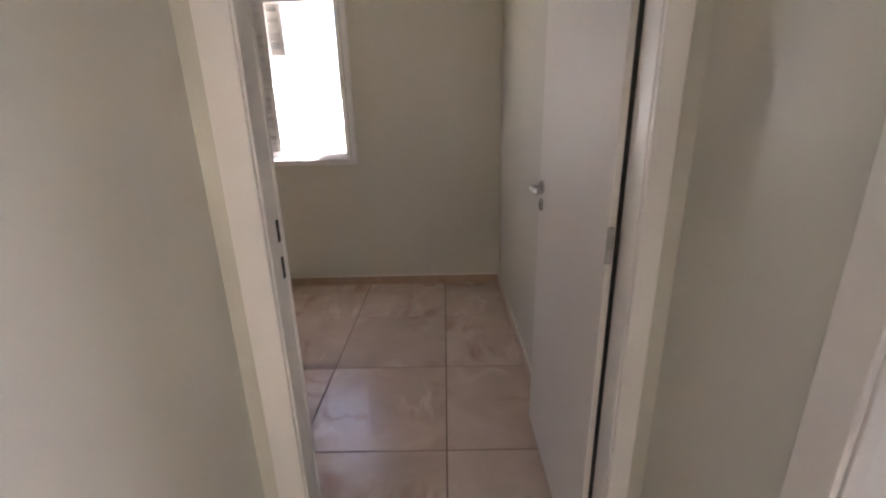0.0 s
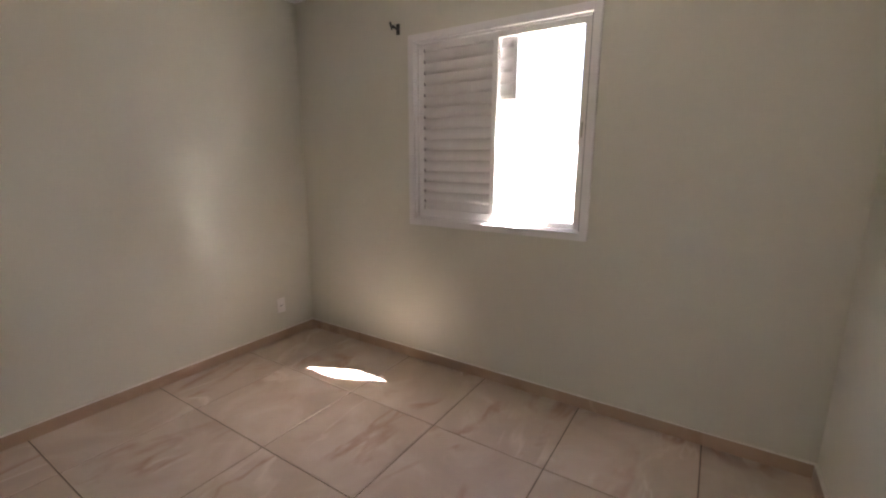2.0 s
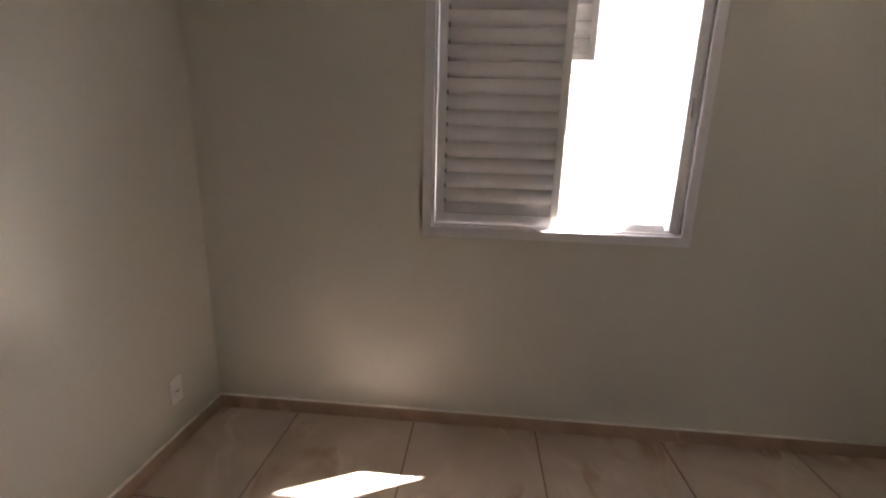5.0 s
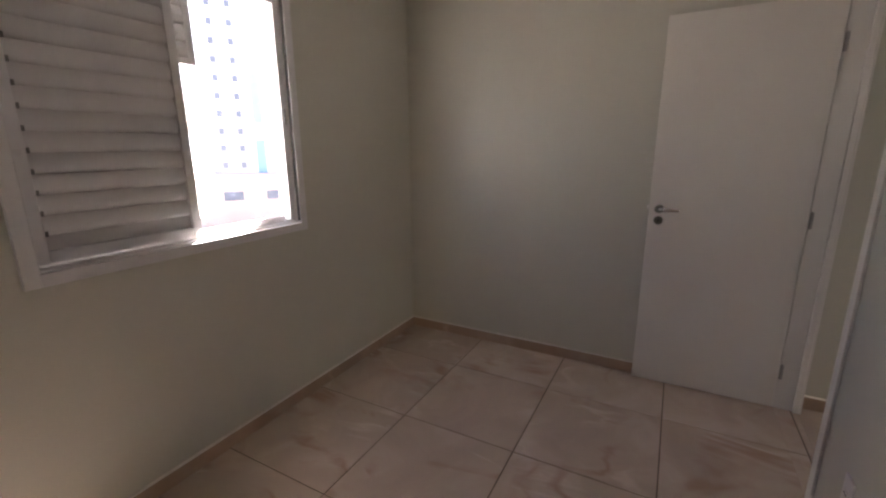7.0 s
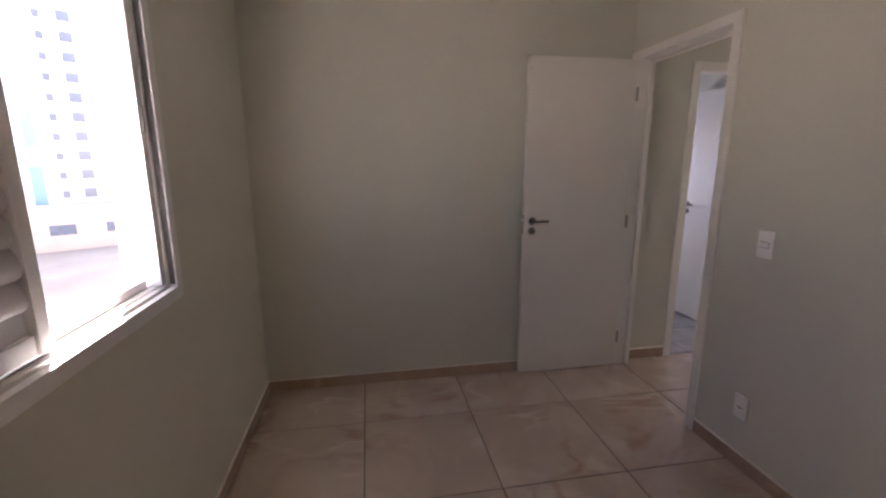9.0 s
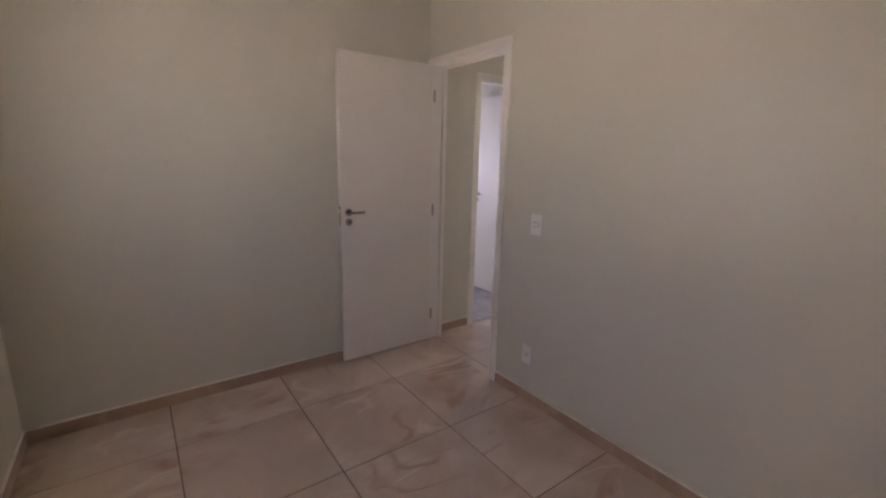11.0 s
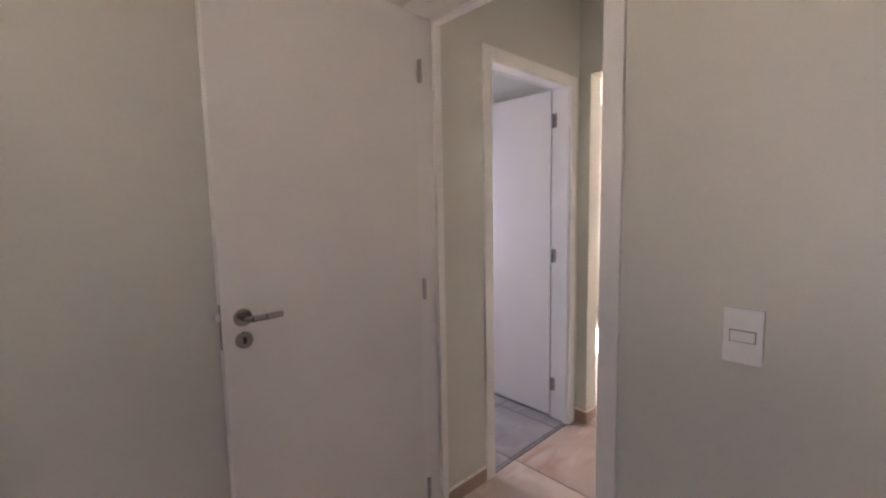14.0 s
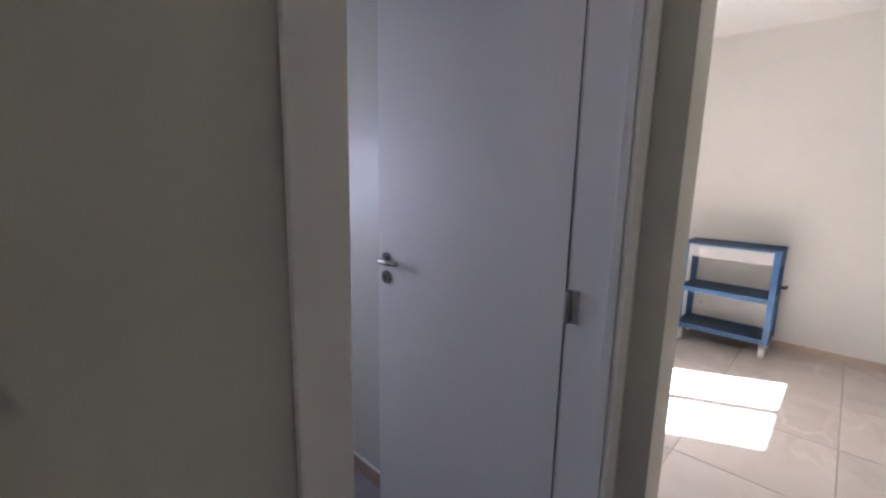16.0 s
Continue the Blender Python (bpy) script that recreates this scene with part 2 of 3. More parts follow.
structure("wall_hall_east", boxes(
    (HX, BX, D2B, -0.11, -0.1, H), (HX, BX, HALL_S, D2A, -0.1, H), (HX, BX, D2A, D2B, D2H, H)), WALL, "warm grey hall wall with the bathroom doorway", "wall")
D3A, D3B = -1.25, -0.64   # second bedroom doorway
structure("wall_hall_west", boxes(
    (HW - 0.12, HW, D3B, -0.11, -0.1, H), (HW - 0.12, HW, HALL_S, D3A, -0.1, H), (HW - 0.12, HW, D3A, D3B, D2H, H)), WALL, "warm grey hall wall with the second bedroom doorway", "wall")
structure("wall_second_room", boxes((-1.75, -1.6, HALL_S, -0.11, -0.1, H)), WALL, "plain wall beyond the second doorway", "wall")
LVE, LVW, LVH = -0.05, -0.828, 2.15
structure("wall_living_north", boxes(
    (LW - 0.15, LVW, -1.46, HALL_S, -0.1, H), (LVE, 2.05, -1.46, HALL_S, -0.1, H), (LVW, LVE, -1.46, HALL_S, LVH, H)), WALL, "wall with the open passage to the living room", "wall")
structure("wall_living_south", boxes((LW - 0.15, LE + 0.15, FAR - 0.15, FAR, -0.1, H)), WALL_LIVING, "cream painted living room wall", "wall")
# The part below 0.5 m is unseen, added to let in less sun.
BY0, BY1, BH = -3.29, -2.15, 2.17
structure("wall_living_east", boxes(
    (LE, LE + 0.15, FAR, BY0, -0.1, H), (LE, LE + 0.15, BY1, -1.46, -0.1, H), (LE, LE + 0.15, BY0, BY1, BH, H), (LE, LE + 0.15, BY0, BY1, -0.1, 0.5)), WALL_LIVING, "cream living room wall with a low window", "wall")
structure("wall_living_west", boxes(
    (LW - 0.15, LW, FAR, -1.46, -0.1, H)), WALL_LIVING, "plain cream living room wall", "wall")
structure("wall_bath_north", boxes((BX, 2.05, -0.3, -0.15, -0.1, H)), WALL, "plain bathroom wall", "wall")
structure("wall_bath_east", boxes(
    (1.9, 2.05, HALL_S, -0.9, -0.1, H), (1.9, 2.05, -0.34, -0.3, -0.1, H), (1.9, 2.05, -0.9, -0.34, -0.1, 1.07), (1.9, 2.05, -0.9, -0.34, 1.63, H)), WALL, "bathroom wall with a small window opening", "wall")
structure("ceiling_bedroom", boxes((W - 0.15, 0.215, -0.11, 2.79, H, H + 0.14)), CEILING, "white painted ceiling slab with an eave", "ceiling")
structure("ceiling_hall", boxes((-1.75, 2.05, -1.46, -0.11, H, H + 0.14)), CEILING, "white painted ceiling", "ceiling")
structure("ceiling_living", boxes((LW - 0.15, LE + 0.15, FAR - 0.15, -1.46, H, H + 0.14)), CEILING, "white painted living room ceiling", "ceiling")

floor = structure("floor", boxes((W, 0, 0, L, -0.1, -0.003), (-1.6, HX, -1.40, 0, -0.1, -0.003)), GROUT, "glossy beige marble-look tile floor with brown grout", "floor")
floor_living = structure("floor_living", boxes((LW, LE + 0.15, FAR, -1.40, -0.1, -0.003)), GROUT_LIVING, "glossy beige tile floor, its washed-out sunlit look put into the colour", "floor")
floor_bath = structure("floor_bath", boxes((HX, 1.9, HALL_S, -0.3, -0.1, -0.003)), GROUT, "grey bathroom tile floor", "floor")


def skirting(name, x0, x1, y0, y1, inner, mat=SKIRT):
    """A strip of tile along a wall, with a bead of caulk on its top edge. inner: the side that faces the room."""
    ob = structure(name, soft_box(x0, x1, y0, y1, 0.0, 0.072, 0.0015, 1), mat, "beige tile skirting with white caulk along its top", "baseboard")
    g = 0.001
    bx = [x0, x1, y0, y1]
    bx[inner] += g if inner in (1, 3) else -g
    part("caulk_bead", boxes((*bx, 0.0722, 0.079)), CAULK, ob, "uneven white caulk bead")
    return ob


t = 0.011
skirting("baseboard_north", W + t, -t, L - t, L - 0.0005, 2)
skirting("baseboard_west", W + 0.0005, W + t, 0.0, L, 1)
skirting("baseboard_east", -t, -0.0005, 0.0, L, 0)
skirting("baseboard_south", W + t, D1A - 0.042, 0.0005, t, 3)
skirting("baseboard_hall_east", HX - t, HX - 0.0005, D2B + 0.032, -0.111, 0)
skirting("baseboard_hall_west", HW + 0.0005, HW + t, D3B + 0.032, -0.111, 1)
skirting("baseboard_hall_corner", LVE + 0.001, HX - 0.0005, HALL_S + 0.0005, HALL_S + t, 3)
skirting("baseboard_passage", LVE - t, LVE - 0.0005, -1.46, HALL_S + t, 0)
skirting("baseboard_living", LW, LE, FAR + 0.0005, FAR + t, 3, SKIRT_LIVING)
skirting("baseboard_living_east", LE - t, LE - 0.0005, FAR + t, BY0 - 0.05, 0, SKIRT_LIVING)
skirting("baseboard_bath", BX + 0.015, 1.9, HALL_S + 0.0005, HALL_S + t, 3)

# ---- window ----
window = thing("window_1", "white aluminium sliding window, louvred shutter one side, other side open", "window", (0, 0, 0))
window["kind"] = "structure"
tr = 0.032
for nm, b in (("casing", (OX0 - tr, OX0 + 0.012, L - 0.024, L - 0.001, OZ0 - tr, OZ1 + tr)), ("casing", (OX1 - 0.012, OX1 + tr, L - 0.024, L - 0.001, OZ0 - tr, OZ1 + tr)),
              ("casing", (OX0 + 0.012, OX1 - 0.012, L - 0.024, L - 0.001, OZ1 - 0.012, OZ1 + tr)), ("casing", (OX0 + 0.012, OX1 - 0.012, L - 0.024, L - 0.001, OZ0 - tr, OZ0 + 0.012))):
    part(nm, soft_box(*b, 0.002), ALU, window)
# deep frame lining the hole
for b in ((OX0 + 0.001, OX0 + 0.022, L, L + 0.10, OZ0, OZ1), (OX1 - 0.022, OX1 - 0.001, L, L + 0.10, OZ0, OZ1),
          (OX0 + 0.022, OX1 - 0.022, L, L + 0.10, OZ1 - 0.022, OZ1 - 0.001), (OX0 + 0.022, OX1 - 0.022, L, L + 0.10, OZ0 + 0.001, OZ0 + 0.022)):
    part("frame_member", soft_box(*b, 0.0015, 1), ALU, window)
for y in (L + 0.018, L + 0.05, L + 0.085):
    part("track", soft_box(OX0 + 0.022, OX1 - 0.022, y, y + 0.004, OZ0 + 0.022, OZ0 + 0.028, 0.001, 1), ALU, window)
SX0, SX1, SZ0, SZ1 = OX0 + 0.024, -1.682, OZ0 + 0.03, OZ1 - 0.024
y0, y1 = L + 0.022, L + 0.046
shutter = part("shutter", boxes((SX0, SX0 + 0.038, y0, y1, SZ0, SZ1)), ALU, window, "louvred shutter sash")
part("stile", soft_box(SX1 - 0.036, SX1, y0 - 0.008, y1, SZ0, SZ1, 0.002), ALU, shutter)
part("rail", soft_box(SX0 + 0.038, SX1 - 0.036, y0, y1, SZ0, SZ0 + 0.045, 0.002), ALU, shutter)
part("rail", soft_box(SX0 + 0.038, SX1 - 0.036, y0, y1, SZ1 - 0.04, SZ1, 0.002), ALU, shutter)
part("lower_panel", soft_box(SX0 + 0.038, SX1 - 0.036, y0 + 0.012, y1 - 0.004, SZ0 + 0.045, SZ0 + 0.10, 0.001, 1), SLAT, shutter)
# Unseen sheet added so that no light leaks between the slats.
part("light_stop_sheet", boxes((SX0 + 0.038, SX1 - 0.036, y1 + 0.001, y1 + 0.003, SZ0 + 0.045, SZ1 - 0.04)), SLAT, shutter)
sl = SX1 - 0.036 - SX0 - 0.038


def slat_mesh(width, depth=0.003):
    """One slat: a blade bulging into the room, tucked under the next one at its top."""
    bm = bmesh.new()
    prof = [(0.016, -0.002), (0.006, 0.005), (0.001, 0.015), (0.0, 0.030), (0.004, 0.047), (0.011, 0.060), (0.018, 0.071)]
    n = len(prof) - 1
    rows = [[[bm.verts.new((x, py + off, pz)) for py, pz in prof] for x in (0, width)] for off in (0.0, depth)]
    for r in rows:
        for i in range(n):
            bm.faces.new((r[0][i], r[1][i], r[1][i + 1], r[0][i + 1]))
    for i in range(n):
        for e in (0, 1):
            bm.faces.new((rows[0][e][i], rows[0][e][i + 1], rows[1][e][i + 1], rows[1][e][i]))
    for i in (0, n):
        bm.faces.new((rows[0][0][i], rows[0][1][i], rows[1][1][i], rows[1][0][i]))
    return bm


slat_data = mesh_of("slat", slat_mesh(sl), SLAT, True)
count = 14
step = (SZ1 - 0.04 - (SZ0 + 0.10)) / count
for i in range(count):
    s = new("slat", slat_data)
    s.parent = shutter
    s.location = (SX0 + 0.038, y0 - 0.002, SZ0 + 0.10 + i * step - 0.002)
# Grey blocks carry the shade of the notches at the slat ends.
for i in range(count + 1):
    for sx in (SX0 + 0.039,):
        part("slat_notch", boxes((sx, sx + 0.008, y0 - 0.001, y0 + 0.006, SZ0 + 0.094 + i * step, SZ0 + 0.112 + i * step)), NOTCH, shutter, "end notch with its shade put in grey")
# sash stile on the open side, outer shutter edge above, latch
part("closing_stile", soft_box(OX1 - 0.056, OX1 - 0.022, L + 0.004, L + 0.036, OZ0 + 0.03, OZ1 - 0.024, 0.002), ALU, window)
part("gasket", boxes((OX1 - 0.0152, OX1 - 0.0122, L - 0.020, L - 0.002, OZ0 + 0.022, OZ1 - 0.022)), DARK, window, "thin black rubber gasket")
part("latch", soft_box(OX1 - 0.045, OX1 - 0.034, L - 0.002, L + 0.005, 1.56, 1.64, 0.002), HINGE, window, "small grey latch")
part("top_track_cover", soft_box(SX1, OX1 - 0.056, L + 0.006, L + 0.036, OZ1 - 0.058, OZ1 - 0.023, 0.002), ALU, window)
part("bottom_track_cover", soft_box(SX1, OX1 - 0.056, L + 0.05, L + 0.064, OZ0 + 0.0225, OZ0 + 0.052, 0.001, 1), ALU, window)
outer = part("outer_shutter", boxes((-1.61, -1.58, L + 0.06, L + 0.078, 1.79, OZ1 - 0.024)), ALU, window, "edge of the raised outer louvred shutter")
part("rail", boxes((-1.70, -1.61, L + 0.06, L + 0.078, 1.79, 1.815)), ALU, outer)
for i in range(5):
    s = new("slat", mesh_of("short_slat", slat_mesh(0.09), SLAT) if i == 0 else short_data)
    short_data = s.data
    s.parent = outer
    s.location = (-1.70, L + 0.06, 1.813 + i * 0.068)
part("pane", soft_box(SX0, SX1 - 0.01, L + 0.062, L + 0.067, SZ0, SZ1, 0.0008, 1), glass, window, "clear pane slid behind the shutter")
part("sill", soft_box(OX0 - 0.03, OX1 + 0.03, 2.53, 2.59, OZ0 - 0.02, OZ0 - 0.001, 0.003), OUTWALL, window, "stone outer sill")
structure("trim_outer_render", boxes((W - 0.15, OX0, 2.56, 2.57, -3, 2.6), (OX1, 2.2, 2.56, 2.57, -3, 2.6), (OX0, OX1, 2.56, 2.57, -3, OZ0 - 0.02), (OX0, OX1, 2.56, 2.57, OZ1, 2.6)), OUTWALL, "peach rendered outer wall face", "wall")

# ---- curtain rod brackets ----


def rod_bracket(at):
    ob = thing("curtain_bracket", "small black iron curtain rod bracket on the wall", "curtain bracket", at, "curtain brackets")
    part("wall_plate", soft_box(-0.014, 0.014, -0.006, 0, -0.034, 0.034, 0.002), BLACK, ob)
    part("arm", rods(((0, -0.004, 0), (0, -0.065, 0.004), 0.008)), BLACK, ob, smooth=True)
    bm = bmesh.new()
    pts = [Vector((0, -0.065 - 0.017 * math.sin(a), 0.018 - 0.017 * math.cos(a))) for a in [radians(k) for k in range(-70, 111, 30)]]
    for a, b in zip(pts, pts[1:]):
        add_rod(bm, a, b, 0.008, sides=10)
    part("cradle", bm, BLACK, ob, smooth=True)
    part("screw", rods(((-0.001, -0.068, -0.004), (-0.001, -0.068, -0.02), 0.005)), BLACK, ob, smooth=True)
    return ob


first = rod_bracket((-2.40, L - 0.0005, 2.272))
copy_thing(first, pose(-1.03, L - 0.0005, 2.272))

# ---- doors ----


def handle_on(parent, origin, out, along):
    """Lever and key rose. origin: a point on the leaf's face; out: away from the leaf; along: where the lever points."""
    o, n, a = Vector(origin), Vector(out), Vector(along)
    bm = bmesh.new()
    add_rod(bm, o + n * 0.0005, o + n * 0.009, 0.026, 0.025, 24, 0.0015)
    h = part("handle", bm, CHROME, parent, "satin nickel lever handle", True)
    bm = bmesh.new()
    add_rod(bm, o + n * 0.008, o + n * 0.042, 0.009, 0.0085)
    tip = o + n * 0.042
    pts = [tip - n * 0.006, tip + a * 0.014 + n * 0.002, tip + a * 0.05 + n * 0.003, tip + a * 0.100 - n * 0.004]
    for p, q in zip(pts, pts[1:]):
        add_rod(bm, p, q, 0.0095, 0.0088, 14, 0.001)
    part("lever", bm, CHROME, h, smooth=True)
    k = o - Vector((0, 0, 0.066))
    bm = bmesh.new()
    add_rod(bm, k + n * 0.0005, k + n * 0.008, 0.025, 0.024, 24, 0.0015)
    e = part("key_rose", bm, CHROME, parent, "round nickel key rose", True)
    side = n.cross(Vector((0, 0, 1)))
    m = Matrix.Translation(k + n * 0.0082) @ Matrix((side, n, Vector((0, 0, 1)))).transposed().to_4x4()
    bm = bmesh.new()
    add_box(bm, -0.004, 0.004, -0.0005, 0.0008, -0.009, 0.009, m)
    part("keyhole", bm, DARK, e)


def hinge_at(parent, x, y, z, r=0.0065):
    bm = bmesh.new()
    add_rod(bm, (x, y, z - 0.042), (x, y, z + 0.042), r, sides=12, cap_bevel=0.001)
    h = part("hinge", bm, HINGE, parent, "steel butt hinge", True)
    return h


# bedroom door: opened flat towards the east wall
door = thing("door_1", "white flush door standing open along the wall", "door")
door["kind"] = "structure"
part("leaf", soft_box(-0.066, -0.031, 0.015, 0.738, 0.012, 2.110, 0.002), DOOR, door)
# A dark strip stands in for the shade in the hinge gap.
part("hinge_gap_shade", boxes((-0.051, -0.033, 0.0135, 0.0152, 0.014, 2.108)), DARK, door, "dark strip put in for the hinge gap's shade")
handle_on(door, (-0.066, 0.683, 1.088), (-1, 0, 0), (0, -1, 0))
handle_on(door, (-0.031, 0.683, 1.088), (1, 0, 0), (0, -1, 0))
part("latch_plate", boxes((-0.058, -0.04, 0.7378, 0.7392, 1.0, 1.13)), CHROME, door, "nickel latch plate")
part("latch_bolt", soft_box(-0.054, -0.043, 0.739, 0.749, 1.085, 1.105, 0.002), PLATE, door)
for z in (1.90, 1.07, 0.23):
    hinge_at(door, -0.068, -0.002, z, 0.0078)


def door_frame(name, label, m, width, height, depth, out_hall, out_room, cut_hall, cut_room):
    """Jambs, head, stops and casings; the opening runs from x 0 to width, the wall from y 0 to depth."""
    ob = thing(name, label, "door frame")
    ob["kind"] = "structure"
    ob.matrix_world = m
    e, k, s = 0.012, 0.014, 0.033
    rb = 0.025
    part("jamb", soft_box(0.001, k, -0.001, depth + 0.001, 0, height - 0.001, 0.0015, 1), TRIM, ob)
    part("jamb", soft_box(width - k, width - 0.001, -0.001, depth + 0.001, 0, height - 0.001, 0.0015, 1), TRIM, ob)
    part("head", soft_box(k, width - k, -0.001, depth + 0.001, height - k, height - 0.001, 0.0015, 1), TRIM, ob)
    part("stop", soft_box(k, s, 0.0, rb, 0, height - k, 0.003), TRIM, ob)
    part("stop", soft_box(width - s, width - k, 0.0, rb, 0, height - k, 0.003), TRIM, ob)
    part("stop", soft_box(s, width - s, 0.0, rb, height - s, height - k, 0.003), TRIM, ob)
    for a, b, i, o, cut in ((-e, -0.001, s - 0.003, out_hall, cut_hall), (depth + 0.001, depth + e, k - 0.002, out_room, cut_room)):
        w = i if a < 0 else i + 0.005
        part("casing", soft_box(-o, w, a, b, 0, height + min(o, 0.03), 0.003), TRIM, ob)
        part("casing", soft_box(width - i, width + cut, a, b, 0, height + min(o, 0.03), 0.003), TRIM, ob)
        part("casing", soft_box(w, width - i, a, b, height - w, height + min(o, 0.03), 0.003), TRIM, ob)
    return ob


frame_1 = door_frame("door_frame_1", "white painted wooden door frame of the bedroom", pose(D1A, -0.11, 0), D1B - D1A, D1H, 0.11, 0.034, 0.038, 0.017, 0.029)
for z in (1.125, 1.04):
    part("strike_slot", boxes((0.0138, 0.0146, 0.088, 0.103, z - 0.025, z + 0.025)), DARK, frame_1, "dark strike plate slot")
frame_2 = door_frame("door_frame_2", "white painted wooden door frame of the bathroom", pose(HX, D2B, 0, 0, 0, -90), D2B - D2A, D2H, BX - HX, 0.03, 0.03, 0.03, 0.03)
frame_3 = door_frame("door_frame_3", "white painted wooden door frame of the second bedroom", pose(HW, D3A, 0, 0, 0, 90), D3B - D3A, D2H, 0.12, 0.03, 0.03, 0.03, 0.03)
for z in (1.125, 1.04):
    part("strike_slot", boxes((0.0138, 0.0146, 0.07, 0.086, z - 0.025, z + 0.025)), DARK, frame_3, "dark strike plate slot")
door2 = thing("door_2", "white flush bathroom door standing open inwards", "door")
door2["kind"] = "structure"
part("leaf", soft_box(0.160, 0.918, D2A - 0.018, D2A + 0.016, 0.012, 2.085, 0.002), DOOR, door2)
# The hinge gap's shade again, as a dark strip on this leaf.
part("hinge_gap_shade", boxes((0.1585, 0.1602, D2A - 0.016, D2A + 0.014, 0.014, 2.083)), DARK, door2, "dark strip put in for the hinge gap's shade")
handle_on(door2, (0.868, D2A + 0.016, 1.08), (0, 1, 0), (-1, 0, 0))
for z in (1.90, 1.07, 0.23):
    part("hinge_plate", boxes((0.122, 0.146, D2A + 0.0142, D2A + 0.0165, z - 0.043, z + 0.043)), HINGE, door2)
    hinge_at(door2, 0.149, D2A + 0.022, z, 0.0085)

# ---- sockets and switch ----


def wall_plate(name, label, category, at, rz, kind):
    """A plastic plate on a wall that faces +y before it is turned."""
    ob = thing(name, label, category, at, "", rz)
    part("plate", soft_box(-0.037, 0.037, 0.0005, 0.009, -0.06, 0.06, 0.004, 3), PLATE, ob, smooth=True)
    if kind == "switch":
        part("recess", boxes((-0.024, 0.024, 0.0088, 0.0094, -0.013, 0.013)), DARK, ob, "dark gap round the rocker")
        part("rocker", soft_box(-0.0225, 0.0225, 0.009, 0.0125, -0.0115, 0.0115, 0.0015), PLATE, ob)
    else:
        part("face", soft_box(-0.021, 0.021, 0.009, 0.0115, -0.013, 0.013, 0.004), PLATE, ob)
        for dx, dz in ((-0.0095, 0), (0.0095, 0), (0, -0.004)):
            part("pin_hole", rods(((dx, 0.0112, dz), (dx, 0.012, dz), 0.0036, None, 10)), DARK, ob)
    return ob


wall_plate("light_switch", "white plastic light switch plate beside the doorway", "light switch", (-1.12, 0, 1.105), 0, "switch")
wall_plate("power_socket", "white plastic power socket low on the wall", "socket", (-1.12, 0, 0.307), 0, "socket")
wall_plate("power_socket", "white plastic power socket low on the wall", "socket", (W, 0.311, 0.286), -90, "socket")
wall_plate("power_socket", "white power socket near the room corner", "socket", (W, 2.11, 0.286), -90, "socket")
wall_plate("power_socket", "white power socket behind the blue trolley", "socket", (0.56, FAR, 0.28), 0, "socket")

# ---- living room ----
TX0, TX1, TY0, TY1, TH = 0.0, 0.665, -4.70, -4.33, 0.872
trolley = thing("tool_trolley", "blue steel tool trolley with white drawer on casters", "trolley", ((TX0 + TX1) / 2, (TY0 + TY1) / 2, 0))
w, d = (TX1 - TX0) / 2, (TY1 - TY0) / 2
for sx in (-1, 1):
    for sy in (-1, 1):
        bm = bmesh.new()
        x0, x1 = sorted((sx * w, sx * (w - 0.042)))
        ya, yb = sorted((sy * d, sy * (d - 0.003)))
        add_box(bm, x0, x1, ya, yb, 0.115, TH - 0.002)
        x0, x1 = sorted((sx * w, sx * (w - 0.003)))
        ya, yb = sorted((sy * (d - 0.003), sy * (d - 0.045)))
        add_box(bm, x0, x1, ya, yb, 0.115, TH - 0.002)
        part("post", bm, BLUE, trolley, "blue angle steel post")


def tray(z, lip, name, front=True):
    ob = part(name, boxes((-w + 0.004, w - 0.004, -d + 0.004, d - 0.004, z, z + 0.003)), DARKBLUE, trolley, "worn dark blue steel tray")
    for b in ((-w + 0.004, w - 0.004, d - 0.0065, d - 0.0035), (-w + 0.004, w - 0.004, -d + 0.0035, -d + 0.0065)):
        part("lip", boxes((*b, z - lip, z + 0.012)), BLUE, ob)
    for b in ((-w + 0.0035, -w + 0.0065, -d + 0.0065, d - 0.0065), (w - 0.0065, w - 0.0035, -d + 0.0065, d - 0.0065)):
        part("lip", boxes((*b, z - lip, z + 0.012)), BLUE, ob)


tray(0.145, 0.026, "bottom_tray")
tray(0.475, 0.026, "middle_tray")
tray(TH - 0.014, 0.0, "top_tray")
part("rim", boxes((-w - 0.002, w + 0.002, d, d + 0.003, TH - 0.014, TH), (-w - 0.002, w + 0.002, -d - 0.003, -d, TH - 0.014, TH), (-w - 0.005, -w - 0.002, -d - 0.003, d + 0.003, TH - 0.014, TH), (w + 0.002, w + 0.005, -d - 0.003, d + 0.003, TH - 0.014, TH)), BLUE, trolley)
part("drawer", soft_box(-w + 0.044, w - 0.044, -d + 0.02, d - 0.001, TH - 0.118, TH - 0.018, 0.003), DRAWER, trolley, "white steel drawer")
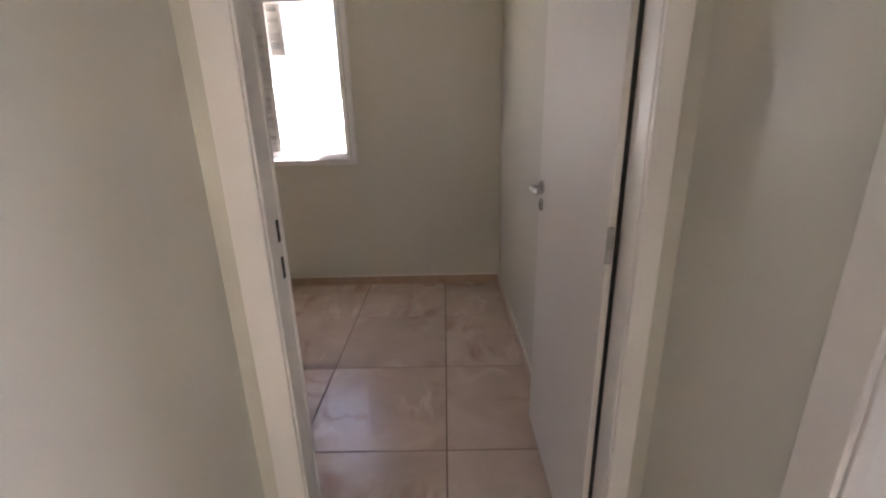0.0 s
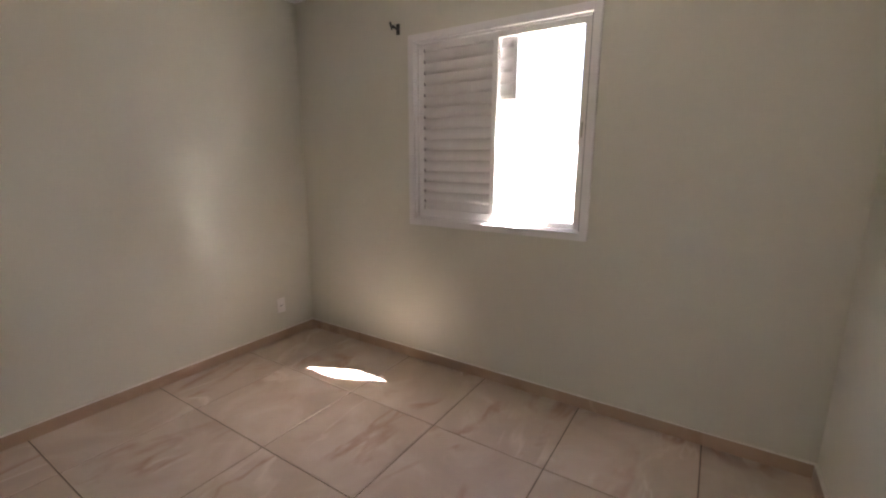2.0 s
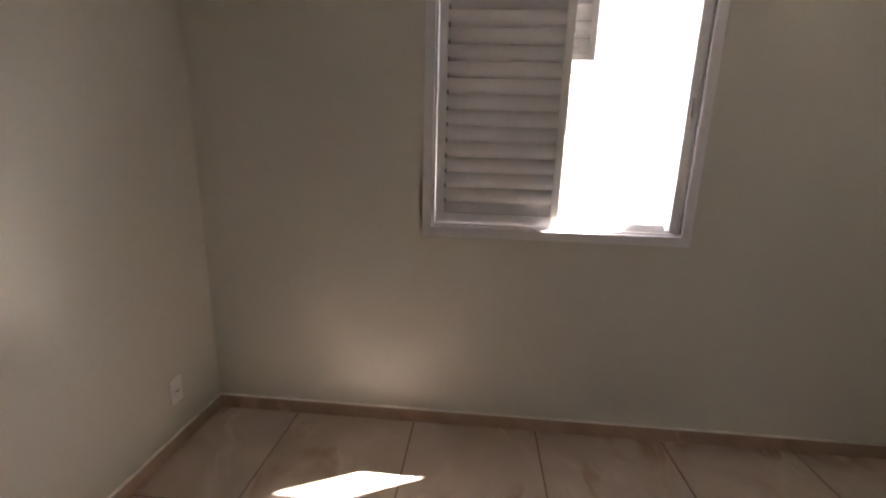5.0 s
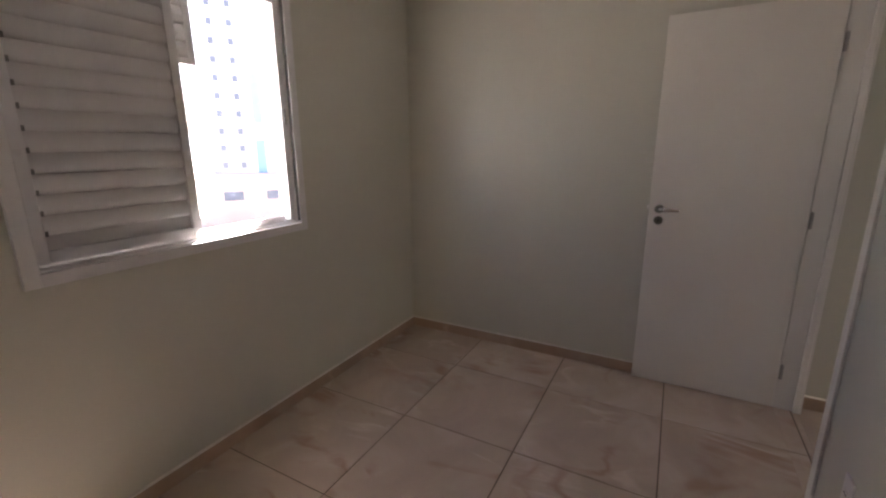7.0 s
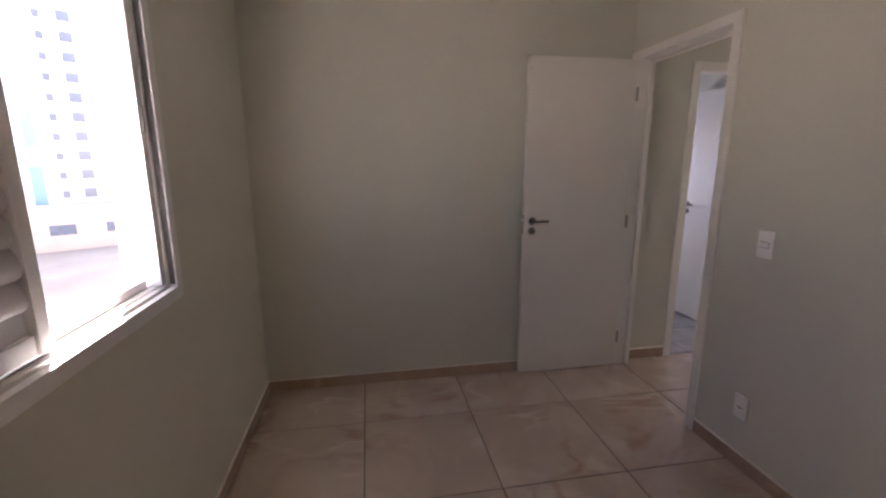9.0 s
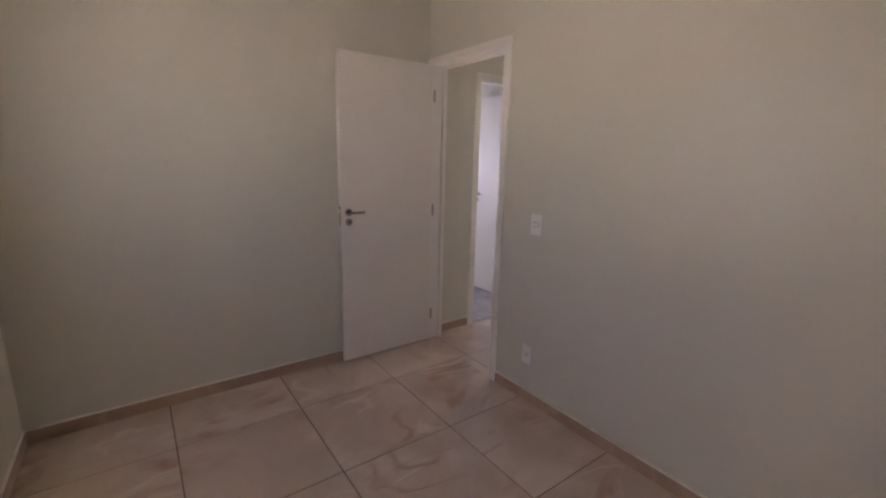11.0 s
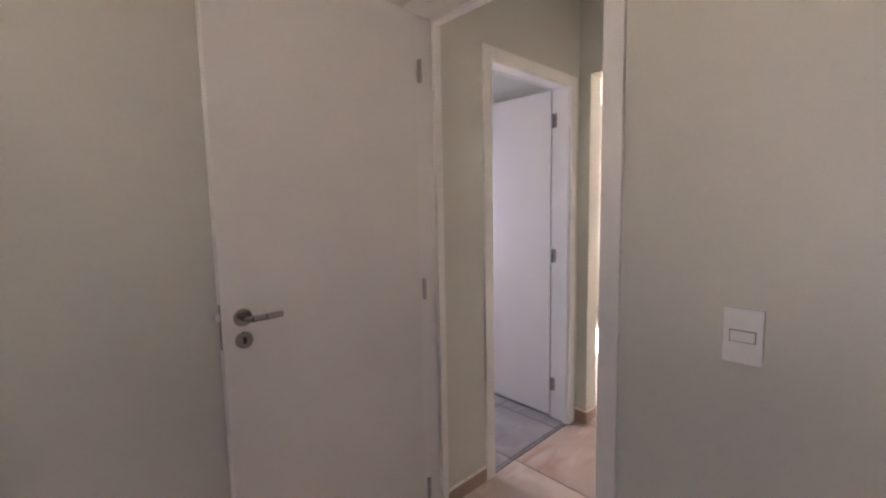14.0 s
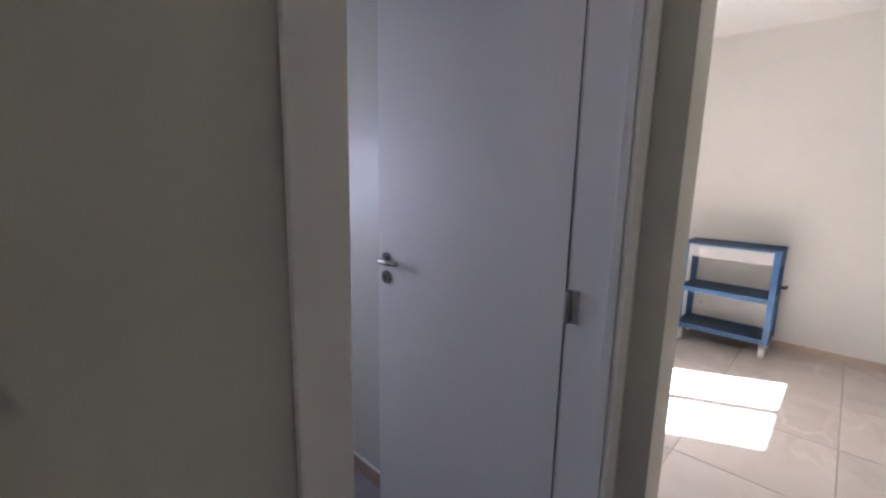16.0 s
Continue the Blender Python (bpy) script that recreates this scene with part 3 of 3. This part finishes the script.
for sx in (-1, 1):
    part("side_panel", boxes((min(sx * (w - 0.006), sx * (w - 0.004)), max(sx * (w - 0.006), sx * (w - 0.004)), -d + 0.02, d - 0.02, TH - 0.15, TH - 0.03)), BLUE, trolley)
    for sy in (-1, 1):
        cx, cy = sx * (w - 0.035), sy * (d - 0.035)
        c = part("caster", boxes((cx - 0.022, cx + 0.022, cy - 0.022, cy + 0.022, 0.108, 0.115), (cx - 0.021, cx - 0.018, cy - 0.016, cy + 0.016, 0.04, 0.108), (cx + 0.018, cx + 0.021, cy - 0.016, cy + 0.016, 0.04, 0.108)), HINGE, trolley, "steel caster fork")
        bm = bmesh.new()
        add_rod(bm, (cx - 0.016, cy, 0.048), (cx + 0.016, cy, 0.048), 0.048, sides=24, cap_bevel=0.004)
        part("wheel", bm, RUBBER, c, "pale caster wheel", True)
bm = bmesh.new()
add_rod(bm, (-w, -d + 0.1, 0.55), (-w - 0.04, -d + 0.1, 0.56), 0.006)
add_rod(bm, (-w, d - 0.2, 0.55), (-w - 0.04, d - 0.2, 0.56), 0.006)
add_rod(bm, (-w - 0.04, -d + 0.09, 0.56), (-w - 0.04, d - 0.19, 0.56), 0.009)
part("push_handle", bm, BLACK, trolley, "black push handle", True)

lamp = thing("ceiling_lamp", "round opal glass ceiling lamp, switched off", "ceiling lamp", (-0.09, -3.10, H))
bm = bmesh.new()
rings = [(0.135, -0.012), (0.138, -0.022), (0.128, -0.045), (0.105, -0.064), (0.07, -0.078), (0.03, -0.084)]
loops = [[bm.verts.new((r * math.cos(a), r * math.sin(a), z)) for a in [2 * math.pi * i / 40 for i in range(40)]] for r, z in rings]
for u, v in zip(loops, loops[1:]):
    for i in range(40):
        bm.faces.new((u[i], u[(i + 1) % 40], v[(i + 1) % 40], v[i]))
bm.faces.new(loops[-1])
part("shade", bm, OPAL, lamp, "shallow opal dome", True)
part("base_ring", rods(((0, 0, -0.0005), (0, 0, -0.016), 0.142, 0.14, 40, 0.002)), PLATE, lamp, "white base ring", True)

balcony = thing("window_2", "white framed living room window in full sun", "window")
balcony["kind"] = "structure"
for b in ((LE + 0.05, LE + 0.10, BY0 + 0.001, BY0 + 0.045, 0.5, BH - 0.001), (LE + 0.05, LE + 0.10, BY1 - 0.045, BY1 - 0.001, 0.5, BH - 0.001), (LE + 0.05, LE + 0.10, BY0 + 0.045, BY1 - 0.045, BH - 0.045, BH - 0.001)):
    part("frame_member", soft_box(*b, 0.002), ALU, balcony)
part("mullion", soft_box(LE + 0.055, LE + 0.095, -2.75, -2.69, 0.5, BH - 0.045, 0.002), ALU, balcony)

# ---- outside ----
structure("ground", boxes((-4500, 4500, -4500, 4500, -12.5, -12)), GROUND, "plain pavement and earth far below the window", "ground")
structure("balcony_slab", boxes((LE + 0.15, LE + 1.2, -4.9, -1.3, -0.2, -0.02)), TOWER_WHITE, "concrete balcony slab", "balcony")
# Added out of view: this wall blocks direct sun into the bathroom.
structure("wall_sun_block", boxes((2.6, 2.75, -1.3, 0.4, -3, 6)), OUTWALL, "unseen wall added to keep sun off the bathroom window", "wall")


# Made-up far ring in haze-pale colour; it hides the dark band at the horizon.
bm = bmesh.new()
ring = []
for i in range(72):
    a = 2 * math.pi * i / 72
    h = 110 + 40 * noise.noise(Vector((4 * math.cos(a), 4 * math.sin(a), 0)))
    ring.append([bm.verts.new((r * math.cos(a), r * math.sin(a), z)) for r, z in ((3000, -12), (3150, h), (3600, -12))])
for i in range(72):
    u, v = ring[i], ring[(i + 1) % 72]
    for k in (0, 1):
        bm.faces.new((u[k], v[k], v[k + 1], u[k + 1]))
structure("backdrop", bm, mottled("pale_horizon_ring", (0.62, 0.64, 0.66), 0.95, 0.05, 0.003, 0.05, 0.1), "pale ring added to cover the dark horizon band", "hills")


def tower(name, label, center, rz, wide, storeys, base):
    ob = thing(name, label, "building", (*center, 0), "", rz)
    top = base + storeys * 3.0
    part("wall", boxes((-wide / 2, wide / 2, 0, 14, base, top)), TOWER_WHITE, ob)
    part("roof", boxes((-wide / 2 - 0.5, wide / 2 + 0.5, -0.5, 14.5, top, top + 0.8)), TOWER_WHITE, ob)
    pane_data = mesh_of("window", boxes((-0.45, 0.45, -0.06, 0.02, 0, 1.1)), TOWER_GLASS)
    big_data = mesh_of("window", boxes((-0.8, 0.8, -0.06, 0.02, 0, 1.5)), TOWER_GLASS)
    n = int(wide // 3.1)
    for k in range(n):
        x = -wide / 2 + 2 + k * 3.1
        if k % 5 == 2:
            for a, b in ((0, 2), (3, 6), (9, 11)):
                part("blue_panel", boxes((x - 0.75, x + 0.75, -0.25, -0.005, base + a * 3, base + b * 3)), TOWER_BLUE, ob, "blue painted panel")
            continue
        for s in range(storeys):
            win = new("window", big_data if k % 5 == 4 else pane_data)
            win.parent = ob
            win.location = (x, 0, base + s * 3 + 1.0)
    part("podium", boxes((-wide / 2 - 2, wide / 2 + 2, -4, 14, -12, base)), TOWER_PEACH, ob, "peach podium storeys")
    for k in range(int(wide // 7)):
        x = -wide / 2 + 3 + k * 7
        part("podium_window", boxes((x - 1.6, x + 1.6, -4.05, -3.99, base - 4.5, base - 2.9)), TOWER_GLASS, ob)
    return ob


tower("apartment_tower", "tall white apartment tower with blue panels, in sunlight", (54, 68), -38.5, 20, 13, -3)
tower("apartment_tower", "wide white apartment tower with rows of small windows", (76, 50), -56.5, 22, 13, -5)

# ---- floor tiles ----
P = 0.628
tile_cache = {}


def tile_mesh(w, d, mat):
    key = (round(w, 3), round(d, 3), mat.name)
    if key not in tile_cache:
        b = 0.0015
        bm = bmesh.new()
        lo = [bm.verts.new((x, y, -0.004)) for x, y in ((0, 0), (w, 0), (w, d), (0, d))]
        mid = [bm.verts.new((x, y, -b)) for x, y in ((0, 0), (w, 0), (w, d), (0, d))]
        hi = [bm.verts.new((x, y, 0)) for x, y in ((b, b), (w - b, b), (w - b, d - b), (b, d - b))]
        for u, v in ((lo, mid), (mid, hi)):
            for i in range(4):
                bm.faces.new((u[i], u[(i + 1) % 4], v[(i + 1) % 4], v[i]))
        bm.faces.new(hi)
        tile_cache[key] = mesh_of("tile", bm, mat)
    return tile_cache[key]


def lay(parent, x0, x1, y0, y1, ox, oy, mat, pitch=P, gap=0.006):
    """Tiles over a rectangle on a grid whose joints pass through (ox, oy); cut at the edges."""
    for i in range(math.floor((x0 - ox) / pitch), math.ceil((x1 - ox) / pitch)):
        for j in range(math.floor((y0 - oy) / pitch), math.ceil((y1 - oy) / pitch)):
            a, b = max(x0, ox + i * pitch + gap / 2), min(x1, ox + (i + 1) * pitch - gap / 2)
            c, e = max(y0, oy + j * pitch + gap / 2), min(y1, oy + (j + 1) * pitch - gap / 2)
            if b - a > 0.01 and e - c > 0.01:
                ob = new("tile", tile_mesh(b - a, e - c, mat))
                ob.parent = parent
                ob.location = (a, c, random.uniform(-0.0004, 0.0))


lay(floor, W, 0, 0.0, L, -0.45, 1.805, TILE)
lay(floor, D1A, D1B, -0.11, 0.0, -0.45, 1.805, TILE)
lay(floor, -1.6, HX, -1.398, -0.11, -0.45, 1.805, TILE)
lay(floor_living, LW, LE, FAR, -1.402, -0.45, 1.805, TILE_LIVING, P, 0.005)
lay(floor_bath, HX + 0.01, 1.9, HALL_S, -0.3, 0.5, -0.7, BATHTILE, 0.45)
